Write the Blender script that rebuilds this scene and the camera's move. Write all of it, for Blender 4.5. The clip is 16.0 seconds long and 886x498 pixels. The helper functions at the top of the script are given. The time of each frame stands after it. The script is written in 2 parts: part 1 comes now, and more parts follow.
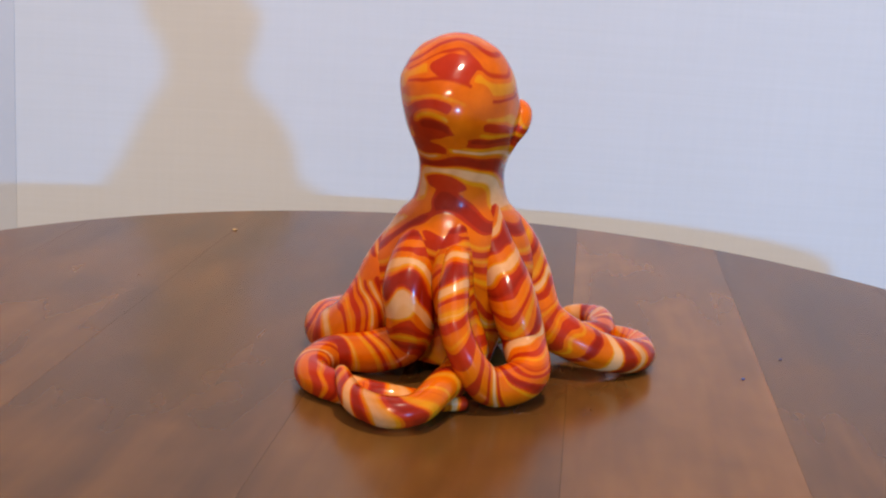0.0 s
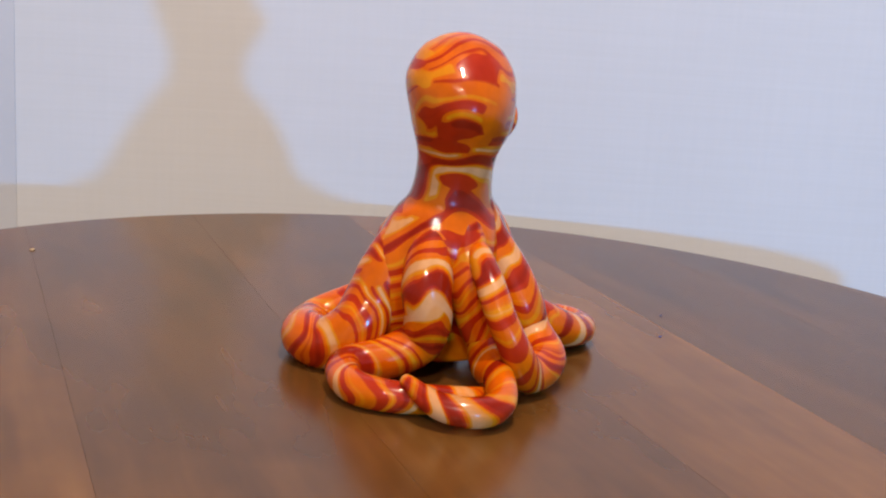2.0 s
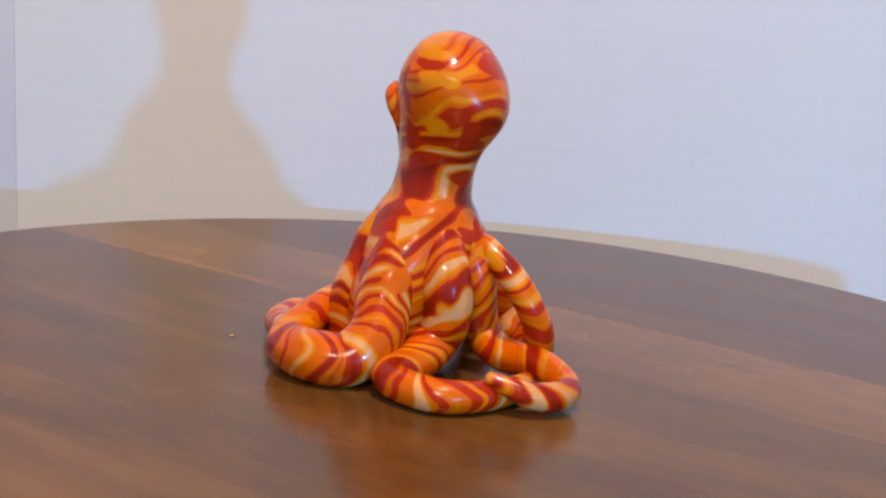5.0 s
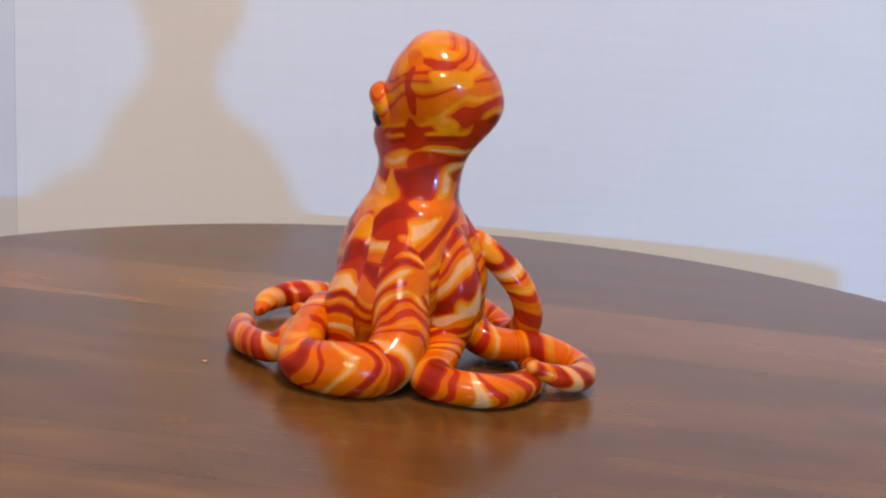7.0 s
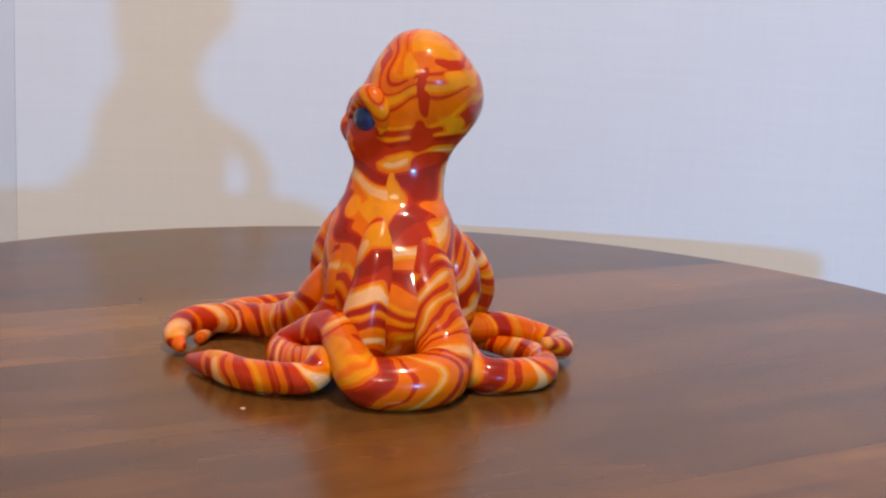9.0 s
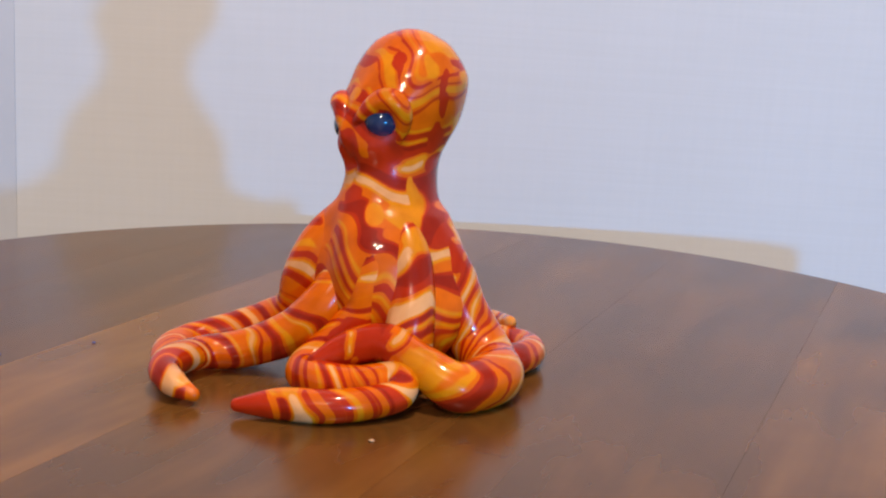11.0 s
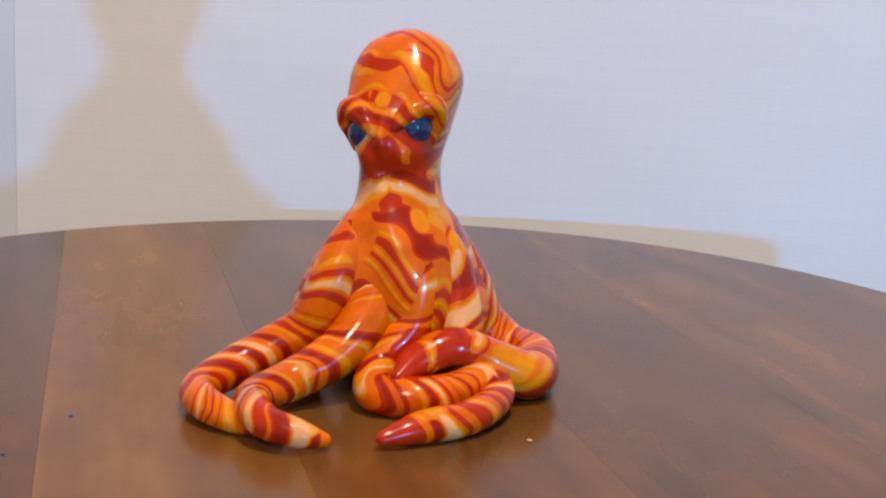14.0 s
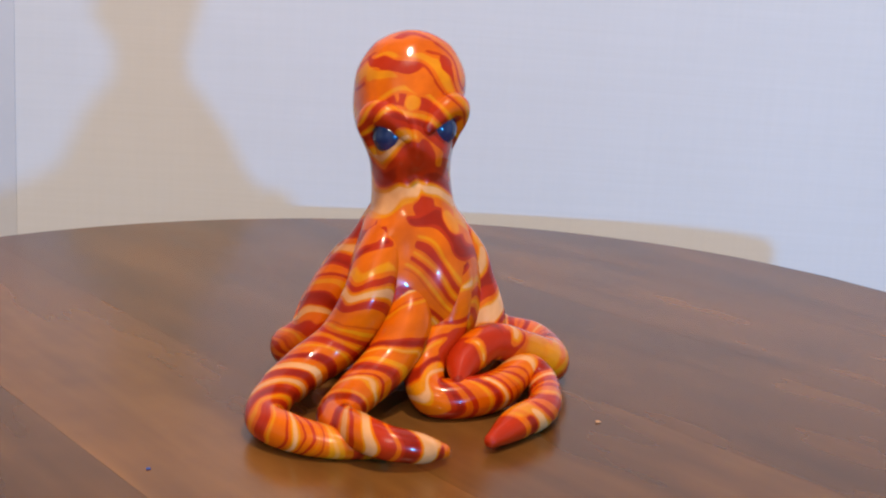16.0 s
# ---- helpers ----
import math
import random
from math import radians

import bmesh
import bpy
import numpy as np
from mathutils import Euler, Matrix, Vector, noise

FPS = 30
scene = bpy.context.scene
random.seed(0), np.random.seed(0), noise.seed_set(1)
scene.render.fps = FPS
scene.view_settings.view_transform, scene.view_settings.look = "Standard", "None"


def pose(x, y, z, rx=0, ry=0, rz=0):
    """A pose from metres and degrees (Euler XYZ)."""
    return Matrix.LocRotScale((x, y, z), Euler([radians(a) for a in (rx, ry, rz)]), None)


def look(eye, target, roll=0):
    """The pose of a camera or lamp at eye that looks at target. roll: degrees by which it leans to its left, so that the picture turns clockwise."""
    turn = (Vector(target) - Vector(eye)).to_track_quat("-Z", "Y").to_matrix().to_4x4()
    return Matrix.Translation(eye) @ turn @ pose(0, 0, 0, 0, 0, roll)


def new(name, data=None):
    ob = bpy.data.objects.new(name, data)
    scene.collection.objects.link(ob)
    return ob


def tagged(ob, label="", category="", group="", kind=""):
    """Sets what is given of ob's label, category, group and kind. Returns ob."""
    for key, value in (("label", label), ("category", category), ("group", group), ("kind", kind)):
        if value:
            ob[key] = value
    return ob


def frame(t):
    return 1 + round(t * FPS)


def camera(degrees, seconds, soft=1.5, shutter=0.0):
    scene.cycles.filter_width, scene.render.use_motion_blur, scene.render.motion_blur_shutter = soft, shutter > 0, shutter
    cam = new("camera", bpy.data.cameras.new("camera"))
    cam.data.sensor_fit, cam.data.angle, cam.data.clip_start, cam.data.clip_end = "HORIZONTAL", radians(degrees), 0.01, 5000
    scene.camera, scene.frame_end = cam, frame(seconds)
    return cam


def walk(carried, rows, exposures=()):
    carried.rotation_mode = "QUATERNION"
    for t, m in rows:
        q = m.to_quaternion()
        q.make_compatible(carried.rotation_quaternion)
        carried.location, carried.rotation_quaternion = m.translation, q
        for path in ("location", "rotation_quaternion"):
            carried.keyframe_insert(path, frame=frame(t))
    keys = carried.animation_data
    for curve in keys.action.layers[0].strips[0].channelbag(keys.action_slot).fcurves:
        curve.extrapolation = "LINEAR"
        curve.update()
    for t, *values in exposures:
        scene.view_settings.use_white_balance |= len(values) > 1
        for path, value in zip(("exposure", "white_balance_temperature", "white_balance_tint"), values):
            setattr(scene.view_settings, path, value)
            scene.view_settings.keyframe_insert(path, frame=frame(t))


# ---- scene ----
# metres; the turning top's axis is the z axis, its surface 0.75 m above the floor
TOP = 0.75
EYE = Matrix(((0.99822, -0.05775, -0.01507, 0.0), (-0.00228, 0.21530, -0.97655, -0.5),
              (0.05964, 0.97484, 0.21478, TOP + 0.1632), (0, 0, 0, 1)))
cam = camera(39.08, 16.0, soft=2.2)
walk(cam, [(0, EYE), (16, EYE)])

# turn of the top: seconds, degrees about z, small rocking about x and y
TURN = [(0, 27.73, 0.33, -0.56), (0.5, 34.91, 0.17, -0.23), (1, 43.08, 0.19, -0.20), (1.5, 50.71, 0.24, -0.16),
        (2, 55.68, 0.10, -0.07), (2.5, 60.47, 0.09, 0.05), (3, 66.56, 0.16, 0.02), (3.5, 73.25, 0.21, 0.12),
        (4, 79.70, 0.07, 0.12), (4.5, 85.53, -0.02, 0.11), (5, 91.18, -0.10, 0.11), (5.5, 96.90, -0.19, 0.10),
        (6, 102.94, -0.28, 0.09), (6.5, 109.48, -0.34, 0.08), (7, 116.25, -0.35, 0.02), (7.5, 122.85, -0.23, -0.24),
        (8, 132.63, -0.27, -0.23), (8.5, 144.27, -0.20, -0.47), (9, 154.63, -0.16, -0.42), (9.5, 165.11, -0.13, -0.29),
        (10, 175.05, -0.11, -0.17), (10.5, 184.01, -0.08, -0.05), (11, 191.60, -0.06, 0.07), (11.5, 197.59, -0.01, 0.06),
        (12, 202.51, -0.08, 0.17), (12.5, 208.93, -0.02, 0.19), (13, 215.43, 0.01, 0.10), (13.5, 222.23, -0.11, 0.25),
        (14, 229.54, -0.10, 0.36), (14.5, 237.29, 0.10, 0.14), (15, 242.18, 0.03, 0.25), (15.5, 247.76, -0.10, 0.43),
        (16, 253.20, -0.24, 0.27)]


def turned(angle, a, b):
    return Matrix.Translation((0, 0, TOP)) @ pose(0, 0, 0, a, b, 0) @ pose(0, 0, 0, 0, 0, angle)


# the top lies a little askew on its bearing
GRAIN = 55.4
DISC = (Matrix.Translation((0.0056, -0.0205, -0.0006)) @ Vector((0, 0, 1)).rotation_difference(Vector((0.0102, -0.0249, 1))).to_matrix().to_4x4()
        @ pose(0, 0, 0, 0, 0, GRAIN))
DISC_R = 0.3307
SEAT = Matrix.Translation((0.0160, -0.0015, -0.0002)) @ Vector((0, 0, 1)).rotation_difference(Vector((0.0102, -0.0249, 1))).to_matrix().to_4x4()

# ---- light ----
world = bpy.data.worlds.new("world")
scene.world = world
world.use_nodes = True
world.node_tree.nodes["Background"].inputs[0].default_value = (1.0, 0.80, 0.62, 1)
world.node_tree.nodes["Background"].inputs[1].default_value = 0.1


def lamp(name, kind, energy, color, m, size):
    d = bpy.data.lights.new(name, kind)
    d.energy, d.color = energy, color
    if kind == "AREA":
        d.shape, d.size = "DISK", size
    else:
        d.shadow_soft_size = size
    ob = new(name, d)
    ob.matrix_world = m
    return ob


# a small bluish light beyond the camera, a warm ceiling lamp and three warm bulbs farther back
DESK = (0.479, -1.009, TOP + 0.066)
lamp("desk_light", "POINT", 35.5, (0.032, 0.388, 1.0), Matrix.Translation(DESK), 0.020)
WARM = (1.0, 0.80, 0.62)
lamp("ceiling_bulb", "AREA", 22.5, WARM, look((0.15, -0.55, 2.35), (0.15, -0.4, 0)), 0.12)
for x, y, z in ((-0.50, -2.00, 2.20), (-0.30, -2.12, 2.16), (-0.10, -2.00, 2.20)):
    lamp("chandelier_bulb", "AREA", 7.3, WARM, look((x, y, z), (0, 0, TOP)), 0.09)


# ---- materials ----
def material(name, rough=0.5, **more):
    m = bpy.data.materials.new(name)
    m.use_nodes = True
    b = m.node_tree.nodes["Principled BSDF"]
    b.inputs["Roughness"].default_value = rough
    for k, v in more.items():
        b.inputs[k.replace("_", " ")].default_value = v
    return m, m.node_tree.nodes, m.node_tree.links, b


def ramp(nodes, links, source, stops, interpolation="LINEAR"):
    r = nodes.new("ShaderNodeValToRGB")
    r.color_ramp.interpolation = interpolation
    e = r.color_ramp.elements
    while len(e) < len(stops):
        e.new(0.5)
    for k, (p, c) in enumerate(stops):
        e[k].position, e[k].color = p, (*c, 1)
    links.new(source, r.inputs[0])
    return r.outputs[0]


def tex(nodes, links, kind, vector=None, **values):
    n = nodes.new(kind)
    for k, v in values.items():
        n.inputs[k].default_value = v
    if vector is not None:
        links.new(vector, n.inputs["Vector"])
    return n


def mix(nodes, links, blend, a, b, fac):
    n = nodes.new("ShaderNodeMix")
    n.data_type, n.blend_type = "RGBA", blend
    for sock, v in ((6, a), (7, b), (0, fac)):
        if isinstance(v, (int, float)):
            n.inputs[sock].default_value = v
        elif isinstance(v, tuple):
            n.inputs[sock].default_value = (*v, 1)
        else:
            links.new(v, n.inputs[sock])
    return n.outputs[2]


def bump(nodes, links, height, strength, distance, bsdf, name="Normal"):
    n = nodes.new("ShaderNodeBump")
    n.inputs["Strength"].default_value, n.inputs["Distance"].default_value = strength, distance
    links.new(height, n.inputs["Height"])
    links.new(n.outputs[0], bsdf.inputs[name])
    return n


def scaled(nodes, links, vector, scale, rot=(0, 0, 0), loc=(0, 0, 0)):
    n = nodes.new("ShaderNodeMapping")
    n.inputs["Scale"].default_value, n.inputs["Rotation"].default_value, n.inputs["Location"].default_value = scale, rot, loc
    links.new(vector, n.inputs["Vector"])
    return n.outputs[0]


def wallpaper():
    m, N, L, b = material("woven_wallpaper", 0.75)
    co = N.new("ShaderNodeTexCoord").outputs["Object"]
    weft = tex(N, L, "ShaderNodeTexNoise", scaled(N, L, co, (9, 1, 420)), Scale=1.0, Detail=3.0)
    warp = tex(N, L, "ShaderNodeTexNoise", scaled(N, L, co, (300, 1, 14)), Scale=1.0, Detail=2.0)
    blot = tex(N, L, "ShaderNodeTexNoise", co, Scale=3.0, Detail=3.0)
    c = ramp(N, L, weft.outputs[0], [(0.3, (0.678, 0.675, 0.668)), (0.7, (0.696, 0.693, 0.69))])
    c = mix(N, L, "MULTIPLY", c, ramp(N, L, warp.outputs[0], [(0.3, (0.985, 0.985, 0.985)), (0.7, (1, 1, 1))]), 1.0)
    c = mix(N, L, "MULTIPLY", c, ramp(N, L, blot.outputs[0], [(0.3, (0.95, 0.95, 0.94)), (0.7, (1, 1, 1))]), 1.0)
    L.new(c, b.inputs["Base Color"])
    bump(N, L, weft.outputs[0], 0.15, 0.0004, b)
    return m


def plain(name, color, rough=0.6, scale=8.0):
    m, N, L, b = material(name, rough)
    co = N.new("ShaderNodeTexCoord").outputs["Object"]
    n = tex(N, L, "ShaderNodeTexNoise", co, Scale=scale, Detail=5.0)
    L.new(ramp(N, L, n.outputs[0], [(0.3, tuple(v * 0.88 for v in color)), (0.7, color)]), b.inputs["Base Color"])
    bump(N, L, n.outputs[0], 0.1, 0.002, b)
    return m


def walnut(tone):
    """Grain runs along the boards' x axis; tone: how light the board is."""
    m, N, L, b = material("lacquered_walnut", 0.3)
    co = N.new("ShaderNodeTexCoord").outputs["Object"]
    info = N.new("ShaderNodeObjectInfo")
    add = N.new("ShaderNodeVectorMath")
    add.operation = "MULTIPLY_ADD"
    L.new(info.outputs["Random"], add.inputs[0])
    add.inputs[1].default_value = (3.1, 1.7, 5.3)
    L.new(co, add.inputs[2])
    v = add.outputs[0]
    warp = tex(N, L, "ShaderNodeTexNoise", scaled(N, L, v, (5, 14, 14)), Scale=1.0, Detail=2.0)
    wv = mix(N, L, "LINEAR_LIGHT", v, warp.outputs["Color"], 0.022)
    grain = tex(N, L, "ShaderNodeTexNoise", scaled(N, L, wv, (5, 40, 40)), Scale=1.0, Detail=2.5, Roughness=0.5)
    fine = tex(N, L, "ShaderNodeTexNoise", scaled(N, L, v, (16, 190, 190)), Scale=1.0, Detail=1.5)
    blot = tex(N, L, "ShaderNodeTexNoise", scaled(N, L, v, (13, 20, 20)), Scale=1.0, Detail=2.5, Roughness=0.5)
    cloud = tex(N, L, "ShaderNodeTexNoise", scaled(N, L, v, (38, 55, 55)), Scale=1.0, Detail=2.0)
    smudge = tex(N, L, "ShaderNodeTexNoise", scaled(N, L, v, (16, 30, 30), (0, 0, 0.3)), Scale=1.0, Detail=1.0)
    k = tone
    b.inputs["Specular IOR Level"].default_value = 0.36
    c = ramp(N, L, grain.outputs[0], [(0.25, (0.104 * k, 0.044 * k, 0.011 * k)), (0.5, (0.142 * k, 0.060 * k, 0.014 * k)), (0.75, (0.188 * k, 0.082 * k, 0.020 * k))])
    c = mix(N, L, "MULTIPLY", c, ramp(N, L, fine.outputs[0], [(0.35, (0.87, 0.86, 0.85)), (0.65, (1, 1, 1))]), 0.5)
    c = mix(N, L, "MULTIPLY", c, ramp(N, L, blot.outputs[0], [(0.2, (0.66, 0.64, 0.62)), (0.8, (1.25, 1.21, 1.16))]), 0.9)
    c = mix(N, L, "MULTIPLY", c, ramp(N, L, cloud.outputs[0], [(0.2, (0.80, 0.78, 0.77)), (0.8, (1.15, 1.15, 1.14))]), 0.45)
    c = mix(N, L, "MULTIPLY", c, ramp(N, L, smudge.outputs[0], [(0.18, (0.55, 0.52, 0.5)), (0.46, (1, 1, 1))]), 0.6)
    L.new(c, b.inputs["Base Color"])
    r = ramp(N, L, blot.outputs[0], [(0.2, (0.18, 0.18, 0.18)), (0.8, (0.26, 0.26, 0.26))])
    L.new(r, b.inputs["Roughness"])
    return m


RED, DARK, ORANGE, YELLOW, CREAM = (0.47, 0.026, 0.003), (0.32, 0.016, 0.003), (0.72, 0.125, 0.001), (0.74, 0.235, 0.003), (0.78, 0.36, 0.13)

# broad streaks of one colour in the clay: place, reach, colour
BACK_OF_HEAD = [((-0.0166, -0.0187, 0.1318), (0.0100, 0.0100, 0.0090), RED), ((-0.0169, -0.0240, 0.1088), (0.0080, 0.0080, 0.0100), ORANGE),
    ((-0.0101, -0.0263, 0.1197), (0.0050, 0.0050, 0.0070), ORANGE), ((-0.0243, 0.0024, 0.1339), (0.0070, 0.0070, 0.0024), CREAM),
    ((-0.0302, -0.0026, 0.1249), (0.0070, 0.0070, 0.0045), CREAM), ((-0.0282, -0.0109, 0.1076), (0.0060, 0.0060, 0.0100), RED),
    ((-0.0228, -0.0084, 0.0959), (0.0110, 0.0110, 0.0050), RED), ((-0.0200, -0.0179, 0.1005), (0.0070, 0.0070, 0.0035), ORANGE),
    ((-0.0261, 0.0050, 0.1302), (0.0100, 0.0100, 0.0024), RED), ((-0.0289, 0.0043, 0.1250), (0.0090, 0.0090, 0.0032), CREAM),
    ((-0.0184, 0.0141, 0.1297), (0.0060, 0.0060, 0.0060), ORANGE), ((-0.0267, -0.0143, 0.1068), (0.0060, 0.0060, 0.0080), RED),
    ((-0.0220, 0.0150, 0.1136), (0.0035, 0.0035, 0.0090), RED), ((-0.0276, 0.0063, 0.1077), (0.0075, 0.0075, 0.0055), YELLOW),
    ((-0.0195, 0.0063, 0.0871), (0.0090, 0.0090, 0.0040), RED)]
FRONT_OF_HEAD = [((0.0033, -0.0022, 0.1377), (0.0120, 0.0120, 0.0040), ORANGE), ((0.0104, -0.0029, 0.1303), (0.0120, 0.0120, 0.0036), RED),
    ((0.0134, -0.0059, 0.1244), (0.0070, 0.0070, 0.0030), YELLOW), ((0.0105, 0.0081, 0.1248), (0.0070, 0.0070, 0.0040), ORANGE),
    ((0.0015, 0.0165, 0.1255), (0.0032, 0.0032, 0.0090), RED), ((0.0133, 0.0075, 0.1166), (0.0040, 0.0040, 0.0045), YELLOW),
    ((-0.0003, 0.0150, 0.1297), (0.0036, 0.0036, 0.0080), RED), ((-0.0132, 0.0169, 0.1287), (0.0040, 0.0040, 0.0090), YELLOW),
    ((-0.0202, 0.0168, 0.1214), (0.0032, 0.0032, 0.0080), RED), ((0.0151, 0.0009, 0.1193), (0.0030, 0.0030, 0.0060), YELLOW),
    ((-0.0178, 0.0135, 0.0971), (0.0050, 0.0050, 0.0100), RED), ((-0.0064, 0.0183, 0.0964), (0.0026, 0.0026, 0.0080), YELLOW),
    ((0.0031, 0.0165, 0.0939), (0.0100, 0.0100, 0.0100), RED), ((0.0130, 0.0079, 0.0944), (0.0120, 0.0120, 0.0120), RED),
    ((0.0031, 0.0182, 0.1128), (0.0070, 0.0070, 0.0045), RED), ((0.0171, -0.0044, 0.1084), (0.0070, 0.0070, 0.0045), RED)]
SHOULDERS = [((0.0229, 0.0062, 0.0652), (0.0070, 0.0070, 0.0090), ORANGE), ((0.0135, 0.0127, 0.0753), (0.0036, 0.0036, 0.0080), RED),
    ((0.0083, 0.0211, 0.0679), (0.0060, 0.0060, 0.0070), YELLOW), ((0.0132, 0.0130, 0.0757), (0.0050, 0.0050, 0.0060), RED),
    ((-0.0018, 0.0222, 0.0691), (0.0070, 0.0070, 0.0050), YELLOW), ((-0.0185, 0.0187, 0.0603), (0.0080, 0.0080, 0.0040), RED),
    ((0.0250, 0.0086, 0.0600), (0.0060, 0.0060, 0.0090), ORANGE), ((-0.0067, 0.0186, 0.0793), (0.0040, 0.0040, 0.0034), CREAM),
    ((-0.0097, 0.0185, 0.0743), (0.0060, 0.0060, 0.0070), YELLOW), ((-0.0215, 0.0040, 0.0705), (0.0090, 0.0090, 0.0040), ORANGE),
    ((-0.0209, 0.0179, 0.0577), (0.0090, 0.0090, 0.0050), RED), ((-0.0163, -0.0109, 0.0813), (0.0110, 0.0110, 0.0034), RED),
    ((-0.0217, -0.0022, 0.0701), (0.0080, 0.0080, 0.0050), ORANGE), ((-0.0102, -0.0189, 0.0695), (0.0040, 0.0040, 0.0050), CREAM),
    ((-0.0191, -0.0176, 0.0608), (0.0080, 0.0080, 0.0036), RED)]
ARM_STREAKS = [((-0.0070, 0.0540, 0.0190), (0.0110, 0.0100, 0.0120), YELLOW), ((0.0070, 0.0385, 0.0250), (0.0110, 0.0100, 0.0110), RED), ((0.0220, 0.0310, 0.0210), (0.0130, 0.0100, 0.0110), RED),
               ((0.0580, 0.0545, 0.0070), (0.0120, 0.0090, 0.0100), RED), ((0.0420, 0.0600, 0.0100), (0.0090, 0.0080, 0.0050), YELLOW), ((0.0830, 0.0350, 0.0120), (0.0050, 0.0080, 0.0060), CREAM),
               ((-0.0330, -0.0120, 0.0360), (0.0090, 0.0090, 0.0075), CREAM), ((-0.0240, 0.0240, 0.0560), (0.0100, 0.0100, 0.0075), RED), ((-0.0620, -0.0260, 0.0140), (0.0060, 0.0060, 0.0060), CREAM),
               ((-0.0252, -0.0197, 0.0612), (0.0085, 0.0085, 0.0040), RED), ((-0.0234, -0.0237, 0.0534), (0.0085, 0.0085, 0.0042), YELLOW), ((-0.0404, 0.0098, 0.0454), (0.0090, 0.0090, 0.0080), ORANGE),
               ((0.0220, -0.0010, 0.0600), (0.0090, 0.0090, 0.0100), ORANGE), ((-0.0107, 0.0270, 0.0590), (0.0090, 0.0090, 0.0070), YELLOW), ((0.0205, 0.0240, 0.0465), (0.0070, 0.0070, 0.0060), RED)]


# where each colour lies in the order of layers
LAYER = {RED: 0.36, ORANGE: 0.50, YELLOW: 0.61, CREAM: 0.71}


def number(N, L, operation, *values):
    n = N.new("ShaderNodeMath")
    n.operation = operation
    for k, v in enumerate(values):
        if isinstance(v, (int, float)):
            n.inputs[k].default_value = v
        else:
            L.new(v, n.inputs[k])
    return n.outputs[0]


def clay(name, by_length, streaks=()):
    """Marbled clay under gloss: layers of red, orange, yellow and cream. by_length: the layers cross an arm as bands."""
    m, N, L, b = material(name, 0.22)
    b.inputs["Coat Weight"].default_value, b.inputs["Coat Roughness"].default_value = 0.47, 0.018
    b.inputs["Specular IOR Level"].default_value = 0.1
    if by_length:
        at = N.new("ShaderNodeAttribute")
        at.attribute_name = "run"
        src, amount, size = at.outputs["Vector"], 3.4, 50.0
        along = N.new("ShaderNodeVectorMath")
        along.operation = "DOT_PRODUCT"
        L.new(src, along.inputs[0])
        along.inputs[1].default_value = (190, 0, 0)
        flow = along.outputs["Value"]
    else:
        # the layers arch over the face and run down the sides
        src, amount, size = N.new("ShaderNodeTexCoord").outputs["Object"], 6.5, 32.0
        dots = []
        for way in ((-math.sin(radians(27)), math.cos(radians(27)), 0), (0, 0, 1)):
            d = N.new("ShaderNodeVectorMath")
            d.operation = "DOT_PRODUCT"
            L.new(src, d.inputs[0])
            d.inputs[1].default_value = way
            dots.append(d.outputs["Value"])
        across = number(N, L, "ADD", dots[0], 0.003)
        u = number(N, L, "SQRT", number(N, L, "MULTIPLY_ADD", across, across, 0.00008))
        flow = number(N, L, "MULTIPLY", number(N, L, "MULTIPLY_ADD", u, 1.1, dots[1]), 165.0)
    w1 = tex(N, L, "ShaderNodeTexNoise", src, Scale=size, Detail=0.8, Roughness=0.4, Distortion=0.35)
    flow = number(N, L, "MULTIPLY_ADD", w1.outputs[0], amount, flow)
    layer = N.new("ShaderNodeTexNoise")
    layer.noise_dimensions = "1D"
    layer.inputs["Scale"].default_value, layer.inputs["Detail"].default_value, layer.inputs["Roughness"].default_value = 0.72, 1.1, 0.5
    L.new(flow, layer.inputs["W"])
    n = number(N, L, "MULTIPLY_ADD", layer.outputs[0], 1.3, -0.165)
    if streaks:
        w2 = tex(N, L, "ShaderNodeTexNoise", src, Scale=45.0, Detail=0.5, Distortion=0.6)
        place_at = N.new("ShaderNodeTexCoord").outputs["Object"] if by_length else src
        bent = mix(N, L, "LINEAR_LIGHT", place_at, w2.outputs["Color"], 0.008)
    for place, reach, colour in streaks:
        off = N.new("ShaderNodeVectorMath")
        off.operation = "SUBTRACT"
        L.new(bent, off.inputs[0])
        off.inputs[1].default_value = place
        div = N.new("ShaderNodeVectorMath")
        div.operation = "DIVIDE"
        L.new(off.outputs[0], div.inputs[0])
        div.inputs[1].default_value = reach
        far = N.new("ShaderNodeVectorMath")
        far.operation = "LENGTH"
        L.new(div.outputs[0], far.inputs[0])
        pull = ramp(N, L, far.outputs["Value"], [(0.72, (0.93, 0.93, 0.93)), (1.0, (0, 0, 0))])
        step = number(N, L, "SUBTRACT", LAYER[colour], n)
        n = number(N, L, "MULTIPLY_ADD", step, pull, n)
    if by_length:
        stops = [(0.27, DARK), (0.33, RED), (0.435, RED), (0.46, ORANGE), (0.56, ORANGE), (0.60, YELLOW), (0.66, YELLOW), (0.71, CREAM)]
    else:
        stops = [(0.26, DARK), (0.32, RED), (0.43, RED), (0.46, ORANGE), (0.54, ORANGE), (0.60, YELLOW), (0.74, YELLOW), (0.84, CREAM)]
    c = ramp(N, L, n, stops)
    shade = tex(N, L, "ShaderNodeTexNoise", src, Scale=90.0, Detail=3.0)
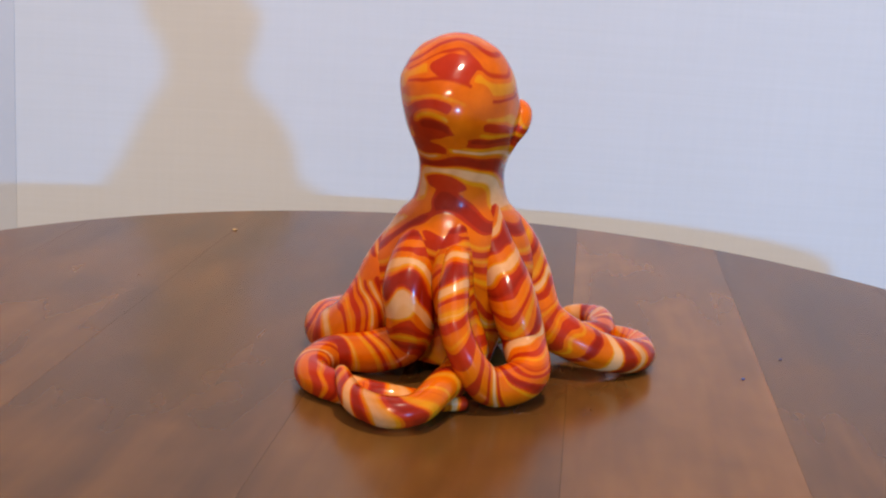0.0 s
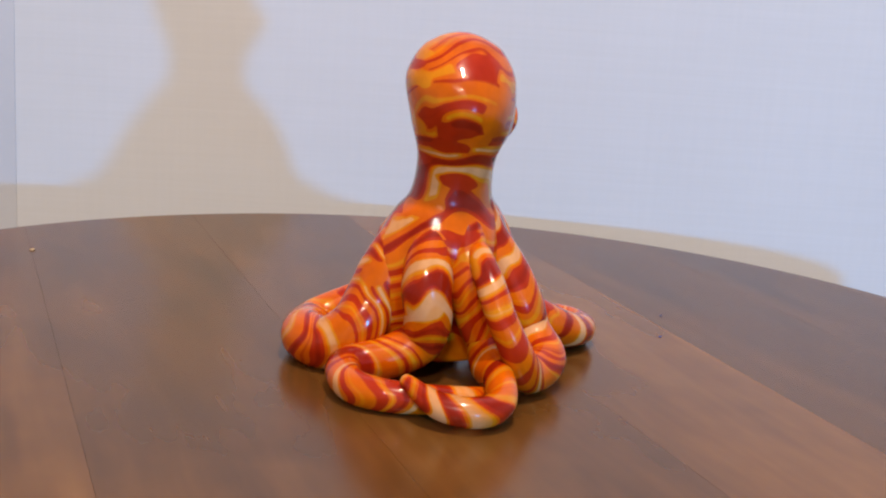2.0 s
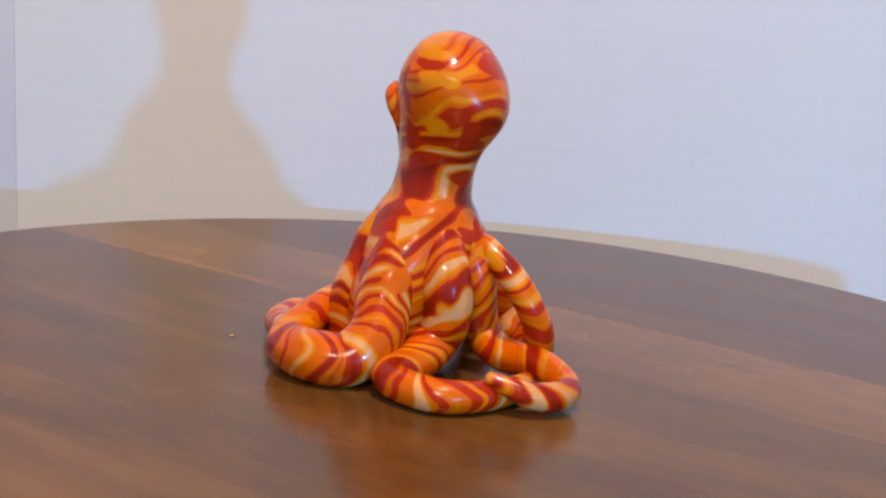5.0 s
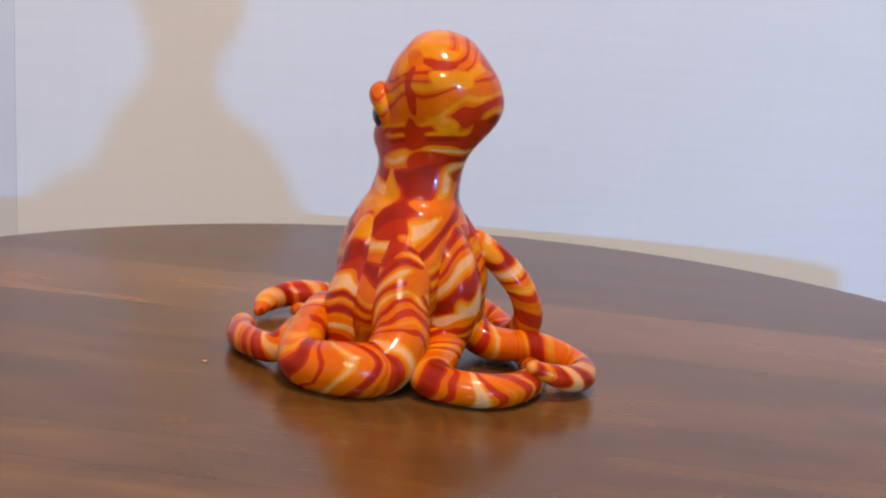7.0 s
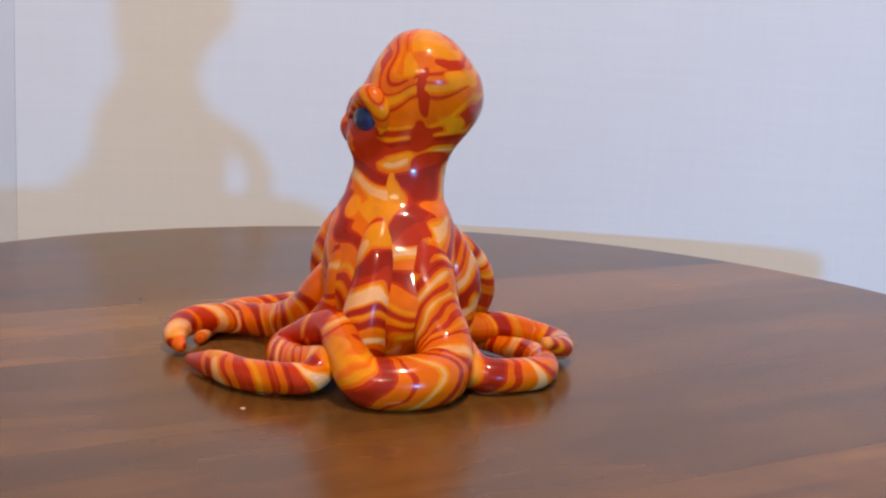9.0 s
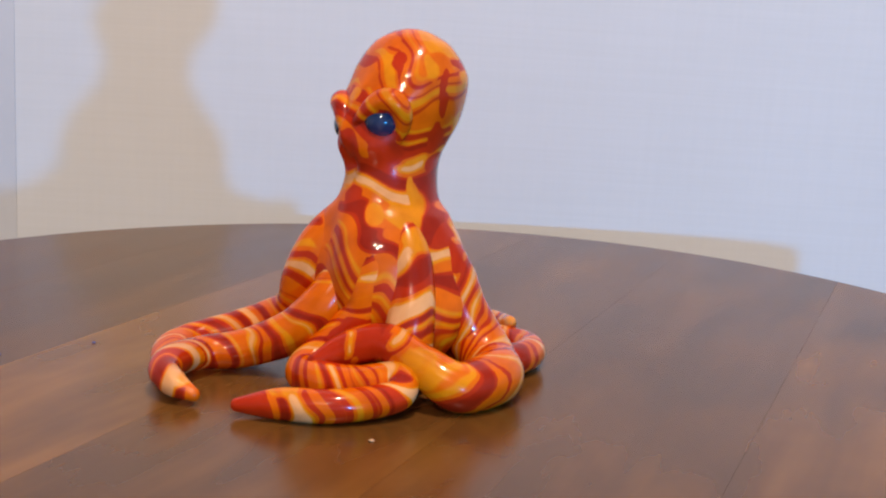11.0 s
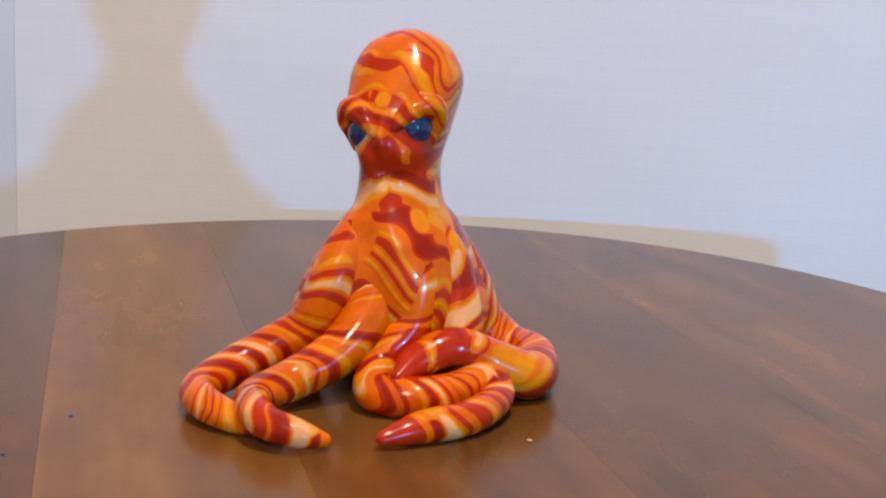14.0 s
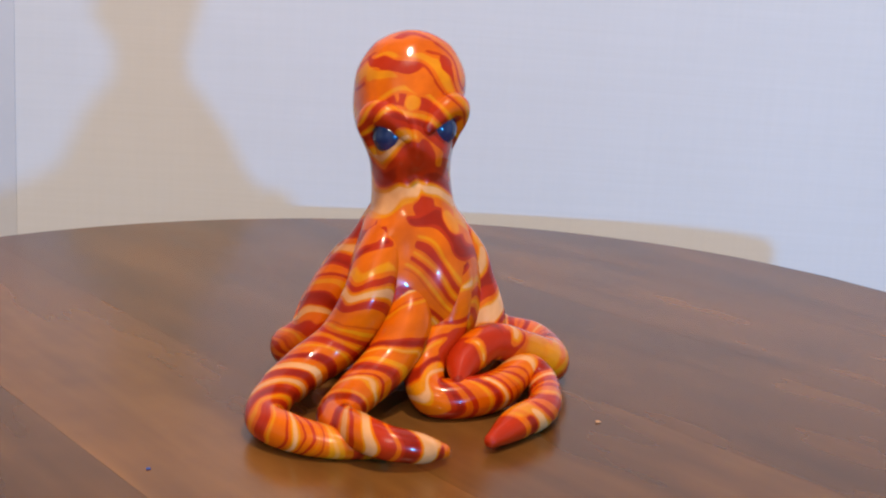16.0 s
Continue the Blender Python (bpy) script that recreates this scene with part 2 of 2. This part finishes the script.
    c = mix(N, L, "MULTIPLY", c, ramp(N, L, shade.outputs[0], [(0.3, (0.72, 0.60, 0.52)), (0.66, (1, 1, 1))]), 0.9)
    L.new(c, b.inputs["Base Color"])
    soft = tex(N, L, "ShaderNodeTexNoise", src, Scale=75.0, Detail=1.0)
    bump(N, L, soft.outputs[0], 0.35, 0.0025, b)
    return m


M_WALL, M_TRIM = wallpaper(), plain("painted_trim", (0.62, 0.625, 0.64), 0.55)
M_WOODS = [walnut(0.80), walnut(0.92), walnut(1.04), walnut(1.4)]
M_CEIL, M_FLOOR = plain("white_ceiling_paint", (0.8, 0.78, 0.74), 0.8), plain("beige_carpet", (0.36, 0.29, 0.22), 0.95, 120.0)
M_DARK = plain("dark_turned_wood", (0.05, 0.024, 0.014), 0.4, 20)
M_BODY, M_ARM = clay("marbled_clay_body", False, BACK_OF_HEAD + FRONT_OF_HEAD + SHOULDERS), clay("marbled_clay_arm", True, SHOULDERS + ARM_STREAKS)
M_EYE = material("blue_glaze", 0.12, Base_Color=(0.009, 0.022, 0.065, 1), Coat_Weight=0.5)[0]


# ---- mesh tools ----
def part(name, bm, mat, parent=None, label="", smooth=True, m=None):
    me = bpy.data.meshes.new(name)
    bm.to_mesh(me)
    bm.free()
    me.materials.append(mat)
    me.polygons.foreach_set("use_smooth", [smooth] * len(me.polygons))
    ob = new(name, me)
    ob.parent = parent
    if m is not None:
        ob.matrix_local = m
    return tagged(ob, label)


def box(x0, x1, y0, y1, z0, z1, bevel=0.0):
    bm = bmesh.new()
    bmesh.ops.create_cube(bm, size=1)
    for v in bm.verts:
        v.co = ((x0 + x1) / 2 + v.co.x * (x1 - x0), (y0 + y1) / 2 + v.co.y * (y1 - y0), (z0 + z1) / 2 + v.co.z * (z1 - z0))
    if bevel:
        bmesh.ops.bevel(bm, geom=list(bm.edges), offset=bevel, segments=2, profile=0.5, affect="EDGES")
    return bm


def lathe(profile, steps=64):
    bm = bmesh.new()
    rings = [[bm.verts.new((r * math.cos(2 * math.pi * k / steps), r * math.sin(2 * math.pi * k / steps), z)) for k in range(steps)] for r, z in profile]
    for a, b in zip(rings, rings[1:]):
        for k in range(steps):
            bm.faces.new((a[k], a[(k + 1) % steps], b[(k + 1) % steps], b[k]))
    bm.faces.new(rings[0][::-1])
    bm.faces.new(rings[-1])
    bmesh.ops.recalc_face_normals(bm, faces=bm.faces)
    return bm


def spline(points, per=10):
    """Catmull-Rom through rows of numbers."""
    p = [np.array(q, float) for q in points]
    p = [2 * p[0] - p[1]] + p + [2 * p[-1] - p[-2]]
    out = []
    for i in range(1, len(p) - 2):
        for k in range(per):
            t = k / per
            a, b, c, d = p[i - 1:i + 3]
            out.append(0.5 * (2 * b + (c - a) * t + (2 * a - 5 * b + 4 * c - d) * t * t + (3 * b - a - 3 * c + d) * t ** 3))
    out.append(p[-2])
    return out


def tube(points, sides=22, per=10, seed=0.0, lean=0.0):
    """A tapered round roll along points (x, y, z, radius), its ends rounded, with the run along it kept for the material."""
    c = spline(points, per)
    axis = [Vector(q[:3]) for q in c]
    rad = [max(q[3], 0.0015) for q in c]
    tang = [(axis[min(k + 1, len(axis) - 1)] - axis[max(k - 1, 0)]).normalized() for k in range(len(axis))]
    for end, sign in ((0, -1), (-1, 1)):
        r, t, e = rad[end], tang[end], axis[end]
        extra = [(e + t * sign * r * math.sin(a), r * math.cos(a)) for a in (0.5, 0.9, 1.2, 1.45)]
        for q, s in extra:
            if end == 0:
                axis.insert(0, q), rad.insert(0, s), tang.insert(0, t)
            else:
                axis.append(q), rad.append(s), tang.append(t)
    bm = bmesh.new()
    run = bm.verts.layers.float_vector.new("run")
    up, length, rings = Vector((0.3, 0.2, 1)), 0.0, []
    for k, (q, r, t) in enumerate(zip(axis, rad, tang)):
        up = (up - t * up.dot(t)).normalized()
        side = t.cross(up)
        length += (q - axis[k - 1]).length if k else 0
        ring = []
        for s in range(sides):
            a = 2 * math.pi * s / sides
            v = bm.verts.new(q + (up * math.cos(a) + side * math.sin(a)) * r)
            v[run] = (length + lean * r * math.cos(a + 1) + seed, r * math.cos(a), r * math.sin(a))
            ring.append(v)
        rings.append(ring)
    for a, b in zip(rings, rings[1:]):
        for s in range(sides):
            bm.faces.new((a[s], a[(s + 1) % sides], b[(s + 1) % sides], b[s]))
    bm.faces.new(rings[0][::-1])
    bm.faces.new(rings[-1])
    bmesh.ops.recalc_face_normals(bm, faces=bm.faces)
    return bm


# ---- room ----
WALL_Y, CORNER = 0.379, -0.2924


def room():
    for name, b, mat, label in (
            ("wall_north", box(CORNER, 2.4, WALL_Y, WALL_Y + 0.12, 0, 2.5), M_WALL, "pale woven-texture wallpapered wall behind the table"),
            ("wall_north_side", box(-2.4, CORNER, WALL_Y + 0.004, WALL_Y + 0.12, 0, 2.5), M_WALL, "pale wallpapered wall beside the trim"),
            ("wall_south", box(-2.4, 2.4, -2.6, -2.48, 0, 2.5), M_WALL, "plain pale wall"),
            ("wall_west", box(-2.52, -2.4, -2.6, WALL_Y + 0.12, 0, 2.5), M_WALL, "plain pale wall"),
            ("wall_east", box(2.4, 2.52, -2.6, WALL_Y + 0.12, 0, 2.5), M_WALL, "plain pale wall"),
            ("floor", box(-2.52, 2.52, -2.6, WALL_Y + 0.12, -0.1, 0), M_FLOOR, "beige carpeted floor"),
            ("ceiling", box(-2.52, 2.52, -2.6, WALL_Y + 0.12, 2.5, 2.6), M_CEIL, "white painted ceiling")):
        tagged(part(name, b, mat, smooth=False), label, name.split("_")[0], kind="structure")
    tagged(part("trim", box(CORNER - 0.09, CORNER, WALL_Y - 0.0008, WALL_Y, 0, 2.5, 0.0003), M_TRIM, smooth=False), "pale painted upright trim on the wall", "trim", kind="structure")


room()


# ---- table ----
def tabletop():
    top = tagged(new("tabletop"), "round dark walnut tabletop of glued boards, turning slowly", "tabletop")
    return top


def board(y0, y1, parent, mat):
    """One board of the round top, cut to the circle, with its rim eased."""
    steps, ease, thick = 28, 0.0025, 0.022
    def outline(r):
        a, b = max(y0, -r), min(y1, r)
        ys = [a + (b - a) * k / steps for k in range(steps + 1)]
        return [(math.sqrt(max(r * r - y * y, 0)), y) for y in ys] + [(-math.sqrt(max(r * r - y * y, 0)), y) for y in ys[::-1]]
    bm = bmesh.new()
    loops = []
    for r, z in ((DISC_R - 0.006, -thick), (DISC_R, -thick + 0.006), (DISC_R, -ease), (DISC_R - ease, 0.0)):
        loops.append([bm.verts.new((x, y, z)) for x, y in outline(r)])
    n = len(loops[0])
    for a, b in zip(loops, loops[1:]):
        for k in range(n):
            bm.faces.new((a[k], a[(k + 1) % n], b[(k + 1) % n], b[k]))
    bm.faces.new(loops[0][::-1])
    bm.faces.new(loops[-1])
    bmesh.ops.recalc_face_normals(bm, faces=bm.faces)
    part("board", bm, mat, parent, smooth=False)


top = tabletop()
seams = [-DISC_R, -0.2200, -0.1325, -0.0465, 0.0554, 0.1573, 0.2423, DISC_R]
tones = [0, 0, 3, 1, 1, 2, 2]
for lo, hi, tone in zip(seams, seams[1:], tones):
    board(lo + 0.00005, hi - 0.00005, top, M_WOODS[tone])

pedestal = tagged(new("table_pedestal"), "dark turned wooden pedestal under the round tabletop", "table base")
pedestal.location = (0, 0, 0)
part("column", lathe([(0.20, 0.0), (0.21, 0.02), (0.19, 0.045), (0.06, 0.07), (0.045, 0.2), (0.06, 0.4), (0.05, 0.6), (0.09, 0.66), (0.12, 0.70), (0.12, 0.718)]), M_DARK, pedestal)

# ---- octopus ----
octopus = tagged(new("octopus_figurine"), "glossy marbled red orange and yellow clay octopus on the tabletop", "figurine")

# height, centre x and y, mean half width, and how far the outline is drawn out along and across
BODY = [(0.0060, -0.0001, 0.0003, 0.0160, 0.0000, 0.0000), (0.0177, -0.0003, 0.0006, 0.0190, 0.0000, 0.0000), (0.0352, -0.0004, 0.0010, 0.0240, 0.0000, 0.0000),
        (0.0502, -0.0006, 0.0014, 0.0268, 0.0010, 0.0000), (0.0592, -0.0007, 0.0016, 0.0262, 0.0015, 0.0000), (0.0677, -0.0008, 0.0018, 0.0228, 0.0020, -0.0001),
        (0.0752, -0.0013, 0.0014, 0.0186, 0.0017, 0.0009), (0.0902, -0.0033, -0.0005, 0.0177, 0.0013, 0.0012), (0.1053, -0.0058, -0.0032, 0.0229, 0.0017, 0.0018),
        (0.1202, -0.0082, -0.0029, 0.0232, 0.0013, 0.0004), (0.1277, -0.0084, -0.0027, 0.0209, 0.0008, -0.0002), (0.1352, -0.0087, -0.0026, 0.0154, 0.0003, -0.0008),
        (0.1387, -0.0087, -0.0025, 0.0107, 0.0000, 0.0000), (0.1405, -0.0087, -0.0024, 0.0065, 0.0000, 0.0000), (0.1414, -0.0087, -0.0024, 0.0025, 0.0000, 0.0000)]


FACE = radians(27)
# swellings of the head: way round, height, how far out, spread round, spread up
SWELL = [(radians(118), 0.014, 0.0100, 0.5, 0.022), (radians(75), 0.028, 0.0065, 0.8, 0.026), (radians(150), 0.031, 0.0150, 0.5, 0.022), (radians(342), 0.040, 0.0070, 0.5, 0.020), (radians(235), 0.022, -0.0040, 0.6, 0.020),
         (radians(22), 0.057, -0.0035, 0.4, 0.013), (radians(292), 0.055, -0.0045, 0.45, 0.014), (FACE, 0.1255, -0.0032, 0.8, 0.012), (FACE + 0.36, 0.0935, 0.0018, 0.22, 0.0065), (FACE - 0.36, 0.0930, 0.0018, 0.22, 0.0065),
         (FACE, 0.1010, 0.0022, 0.12, 0.0080), (FACE, 0.0885, -0.0016, 0.25, 0.0020), (radians(235), 0.114, 0.0034, 0.6, 0.011), (FACE + 0.62, 0.0955, 0.0030, 0.38, 0.0075), (FACE - 0.62, 0.0945, 0.0030, 0.38, 0.0075),
         (FACE, 0.0985, 0.0026, 0.28, 0.007), (FACE, 0.0865, -0.0012, 0.2, 0.0035), (FACE + 0.9, 0.113, 0.0015, 0.3, 0.007), (FACE - 0.9, 0.111, 0.0015, 0.3, 0.007)]


def swell(a, z):
    total = 0.0
    for way, height, far, wide, tall in SWELL:
        d = (a - way + math.pi) % (2 * math.pi) - math.pi
        total += far * math.exp(-(d / wide) ** 2 - ((z - height) / tall) ** 2)
    return total


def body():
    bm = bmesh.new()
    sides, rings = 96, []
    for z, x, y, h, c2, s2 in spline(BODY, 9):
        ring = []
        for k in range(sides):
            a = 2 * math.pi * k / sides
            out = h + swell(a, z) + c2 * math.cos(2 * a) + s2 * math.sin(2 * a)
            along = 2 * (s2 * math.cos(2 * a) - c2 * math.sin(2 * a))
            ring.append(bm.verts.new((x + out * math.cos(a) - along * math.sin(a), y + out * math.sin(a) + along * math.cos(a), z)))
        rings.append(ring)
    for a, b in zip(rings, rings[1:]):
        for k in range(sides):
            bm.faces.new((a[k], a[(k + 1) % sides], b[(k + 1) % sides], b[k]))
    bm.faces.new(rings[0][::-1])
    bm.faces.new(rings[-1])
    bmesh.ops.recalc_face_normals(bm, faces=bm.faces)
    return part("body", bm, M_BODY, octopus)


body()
ARM_1 = [(0.0077, -0.0021, 0.0740, 0.0060), (0.0228, -0.0030, 0.0570, 0.0090), (0.0306, -0.0054, 0.0410, 0.0096), (0.0333, -0.0140, 0.0250, 0.0095),
         (0.0440, -0.0235, 0.0165, 0.0088), (0.0600, -0.0285, 0.0105, 0.0080), (0.0776, -0.0254, 0.0074, 0.0070), (0.0860, -0.0113, 0.0068, 0.0066),
         (0.0860, 0.0052, 0.0054, 0.0054), (0.0808, 0.0206, 0.0030, 0.0027)]
ARM_2 = [(0.0066, 0.0024, 0.0750, 0.0060), (0.0136, 0.0063, 0.0550, 0.0080), (0.0178, 0.0079, 0.0420, 0.0085), (0.0255, 0.0088, 0.0300, 0.0097),
         (0.0366, 0.0051, 0.0190, 0.0092), (0.0550, -0.0015, 0.0105, 0.0080), (0.0720, -0.0005, 0.0090, 0.0070), (0.0840, 0.0130, 0.0100, 0.0065),
         (0.0875, 0.0240, 0.0090, 0.0060), (0.0835, 0.0345, 0.0070, 0.0052), (0.0767, 0.0402, 0.0045, 0.0028)]
ARM_3 = [(0.0034, 0.0073, 0.0750, 0.0060), (0.0062, 0.0190, 0.0550, 0.0085), (0.0077, 0.0211, 0.0430, 0.0090), (0.0106, 0.0199, 0.0290, 0.0090),
         (0.0227, 0.0165, 0.0160, 0.0080), (0.0335, 0.0235, 0.0080, 0.0077), (0.0270, 0.0370, 0.0077, 0.0079), (0.0150, 0.0450, 0.0085, 0.0076),
         (0.0010, 0.0515, 0.0130, 0.0062), (0.0035, 0.0592, 0.0082, 0.0062), (0.0259, 0.0640, 0.0066, 0.0064), (0.0460, 0.0581, 0.0060, 0.0060),
         (0.0606, 0.0535, 0.0045, 0.0028)]
ARM_4 = [(-0.0021, 0.0077, 0.0750, 0.0060), (-0.0062, 0.0216, 0.0560, 0.0085), (-0.0076, 0.0264, 0.0430, 0.0090), (-0.0065, 0.0308, 0.0280, 0.0098),
         (-0.0052, 0.0305, 0.0140, 0.0098), (-0.0050, 0.0270, 0.0085, 0.0080)]
ARM_5 = [(-0.0069, 0.0040, 0.0740, 0.0060), (-0.0174, 0.0109, 0.0570, 0.0100), (-0.0242, 0.0147, 0.0430, 0.0117), (-0.0288, 0.0176, 0.0310, 0.0116),
         (-0.0354, 0.0198, 0.0200, 0.0115), (-0.0404, 0.0295, 0.0111, 0.0113), (-0.0382, 0.0439, 0.0103, 0.0108), (-0.0215, 0.0548, 0.0100, 0.0098),
         (-0.0084, 0.0490, 0.0170, 0.0080), (0.0040, 0.0376, 0.0230, 0.0075), (0.0183, 0.0310, 0.0185, 0.0070), (0.0308, 0.0319, 0.0145, 0.0026)]
ARM_6 = [(-0.0079, -0.0014, 0.0740, 0.0060), (-0.0202, -0.0036, 0.0560, 0.0095), (-0.0270, -0.0072, 0.0410, 0.0105), (-0.0262, -0.0085, 0.0280, 0.0100),
         (-0.0255, -0.0050, 0.0170, 0.0095), (-0.0358, 0.0038, 0.0100, 0.0088), (-0.0512, 0.0128, 0.0078, 0.0072), (-0.0660, -0.0030, 0.0070, 0.0068),
         (-0.0633, -0.0206, 0.0066, 0.0063), (-0.0470, -0.0370, 0.0058, 0.0054), (-0.0213, -0.0459, 0.0040, 0.0030)]
ARM_7 = [(-0.0046, -0.0066, 0.0740, 0.0050), (-0.0120, -0.0154, 0.0560, 0.0080), (-0.0138, -0.0197, 0.0420, 0.0085), (-0.0109, -0.0214, 0.0290, 0.0085),
         (-0.0076, -0.0249, 0.0180, 0.0080), (-0.0157, -0.0325, 0.0110, 0.0075), (-0.0317, -0.0479, 0.0121, 0.0064), (-0.0459, -0.0565, 0.0086, 0.0060),
         (-0.0577, -0.0527, 0.0076, 0.0060), (-0.0640, -0.0405, 0.0091, 0.0052), (-0.0628, -0.0258, 0.0140, 0.0028)]
ARM_8 = [(0.0040, -0.0069, 0.0740, 0.0060), (0.0068, -0.0139, 0.0570, 0.0085), (0.0096, -0.0226, 0.0440, 0.0095), (0.0113, -0.0294, 0.0320, 0.0095),
         (0.0134, -0.0334, 0.0210, 0.0090), (0.0080, -0.0455, 0.0122, 0.0086), (-0.0092, -0.0472, 0.0100, 0.0078), (-0.0206, -0.0472, 0.0220, 0.0065),
         (-0.0241, -0.0413, 0.0350, 0.0060), (-0.0206, -0.0328, 0.0460, 0.0060), (-0.0145, -0.0225, 0.0555, 0.0050)]
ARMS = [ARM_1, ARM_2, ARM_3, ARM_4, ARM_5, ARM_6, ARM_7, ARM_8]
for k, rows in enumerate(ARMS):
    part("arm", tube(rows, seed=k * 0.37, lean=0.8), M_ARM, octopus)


def ball(r, seg=24):
    bm = bmesh.new()
    bmesh.ops.create_uvsphere(bm, u_segments=seg, v_segments=seg // 2, radius=r)
    return bm


def skin(a, z, out=0.0):
    """The place on the head at the way a round it and the height z, moved outwards."""
    for p, q in zip(BODY, BODY[1:]):
        if p[0] <= z <= q[0]:
            f = (z - p[0]) / (q[0] - p[0])
            _, x, y, h, c2, s2 = [u + (v - u) * f for u, v in zip(p, q)]
    r = h + swell(a, z) + c2 * math.cos(2 * a) + s2 * math.sin(2 * a) + out
    return Vector((x + r * math.cos(a), y + r * math.sin(a), z))


# brow hood over an eye: degrees away from the nose, height over the eye, how far it stands out, half thickness
HOOD = [(-20, 0.0000, -0.0014, 0.0024), (-14, 0.0032, -0.0008, 0.0036), (-5, 0.0066, -0.0002, 0.0047), (5, 0.0084, 0.0002, 0.0052), (14, 0.0076, 0.0000, 0.0050),
        (22, 0.0036, -0.0010, 0.0043), (25, -0.0018, -0.0020, 0.0032), (23, -0.0070, -0.0026, 0.0018)]
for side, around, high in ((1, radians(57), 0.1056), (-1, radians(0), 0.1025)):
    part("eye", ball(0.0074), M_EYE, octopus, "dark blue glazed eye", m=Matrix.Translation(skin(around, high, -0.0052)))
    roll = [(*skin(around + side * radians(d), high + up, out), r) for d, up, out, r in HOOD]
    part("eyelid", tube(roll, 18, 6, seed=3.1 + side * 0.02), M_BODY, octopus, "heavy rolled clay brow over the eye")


# ---- crumbs on the table ----
def crumb(name, label, colour, size, seed):
    rnd = random.Random(seed)
    bm = bmesh.new()
    bmesh.ops.create_icosphere(bm, subdivisions=2, radius=size)
    for v in bm.verts:
        v.co *= rnd.uniform(0.75, 1.15)
        v.co.z *= 0.35
    return tagged(part(name, bm, plain(name, colour, 0.6, 300)), label, "crumb")


CRUMBS = [(crumb("clay_fleck", "tiny blue clay fleck lying on the tabletop", (0.035, 0.08, 0.26), 0.0009, 1), 0.1338, -0.0500),
          (crumb("clay_fleck", "tiny blue clay fleck lying on the tabletop", (0.035, 0.08, 0.26), 0.0007, 2), 0.1706, -0.0335),
          (crumb("crumb", "tiny tan crumb lying on the tabletop", (0.6, 0.33, 0.16), 0.0011, 3), 0.0317, 0.0818),
          (crumb("crumb", "tiny tan crumb lying on the tabletop", (0.6, 0.4, 0.2), 0.0016, 4), 0.0073, 0.2580)]


# ---- what moves ----
def motions():
    walk(top, [(t, turned(a, u, v) @ DISC) for t, a, u, v in TURN])
    lean = Vector(SEAT.col[2][:3])
    for ob, x, y in CRUMBS:
        z = -(lean.x * x + lean.y * y) / lean.z + 0.0003
        walk(ob, [(t, turned(a, u, v) @ Matrix.Translation((x, y, z))) for t, a, u, v in TURN])
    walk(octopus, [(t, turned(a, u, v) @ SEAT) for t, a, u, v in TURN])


motions()
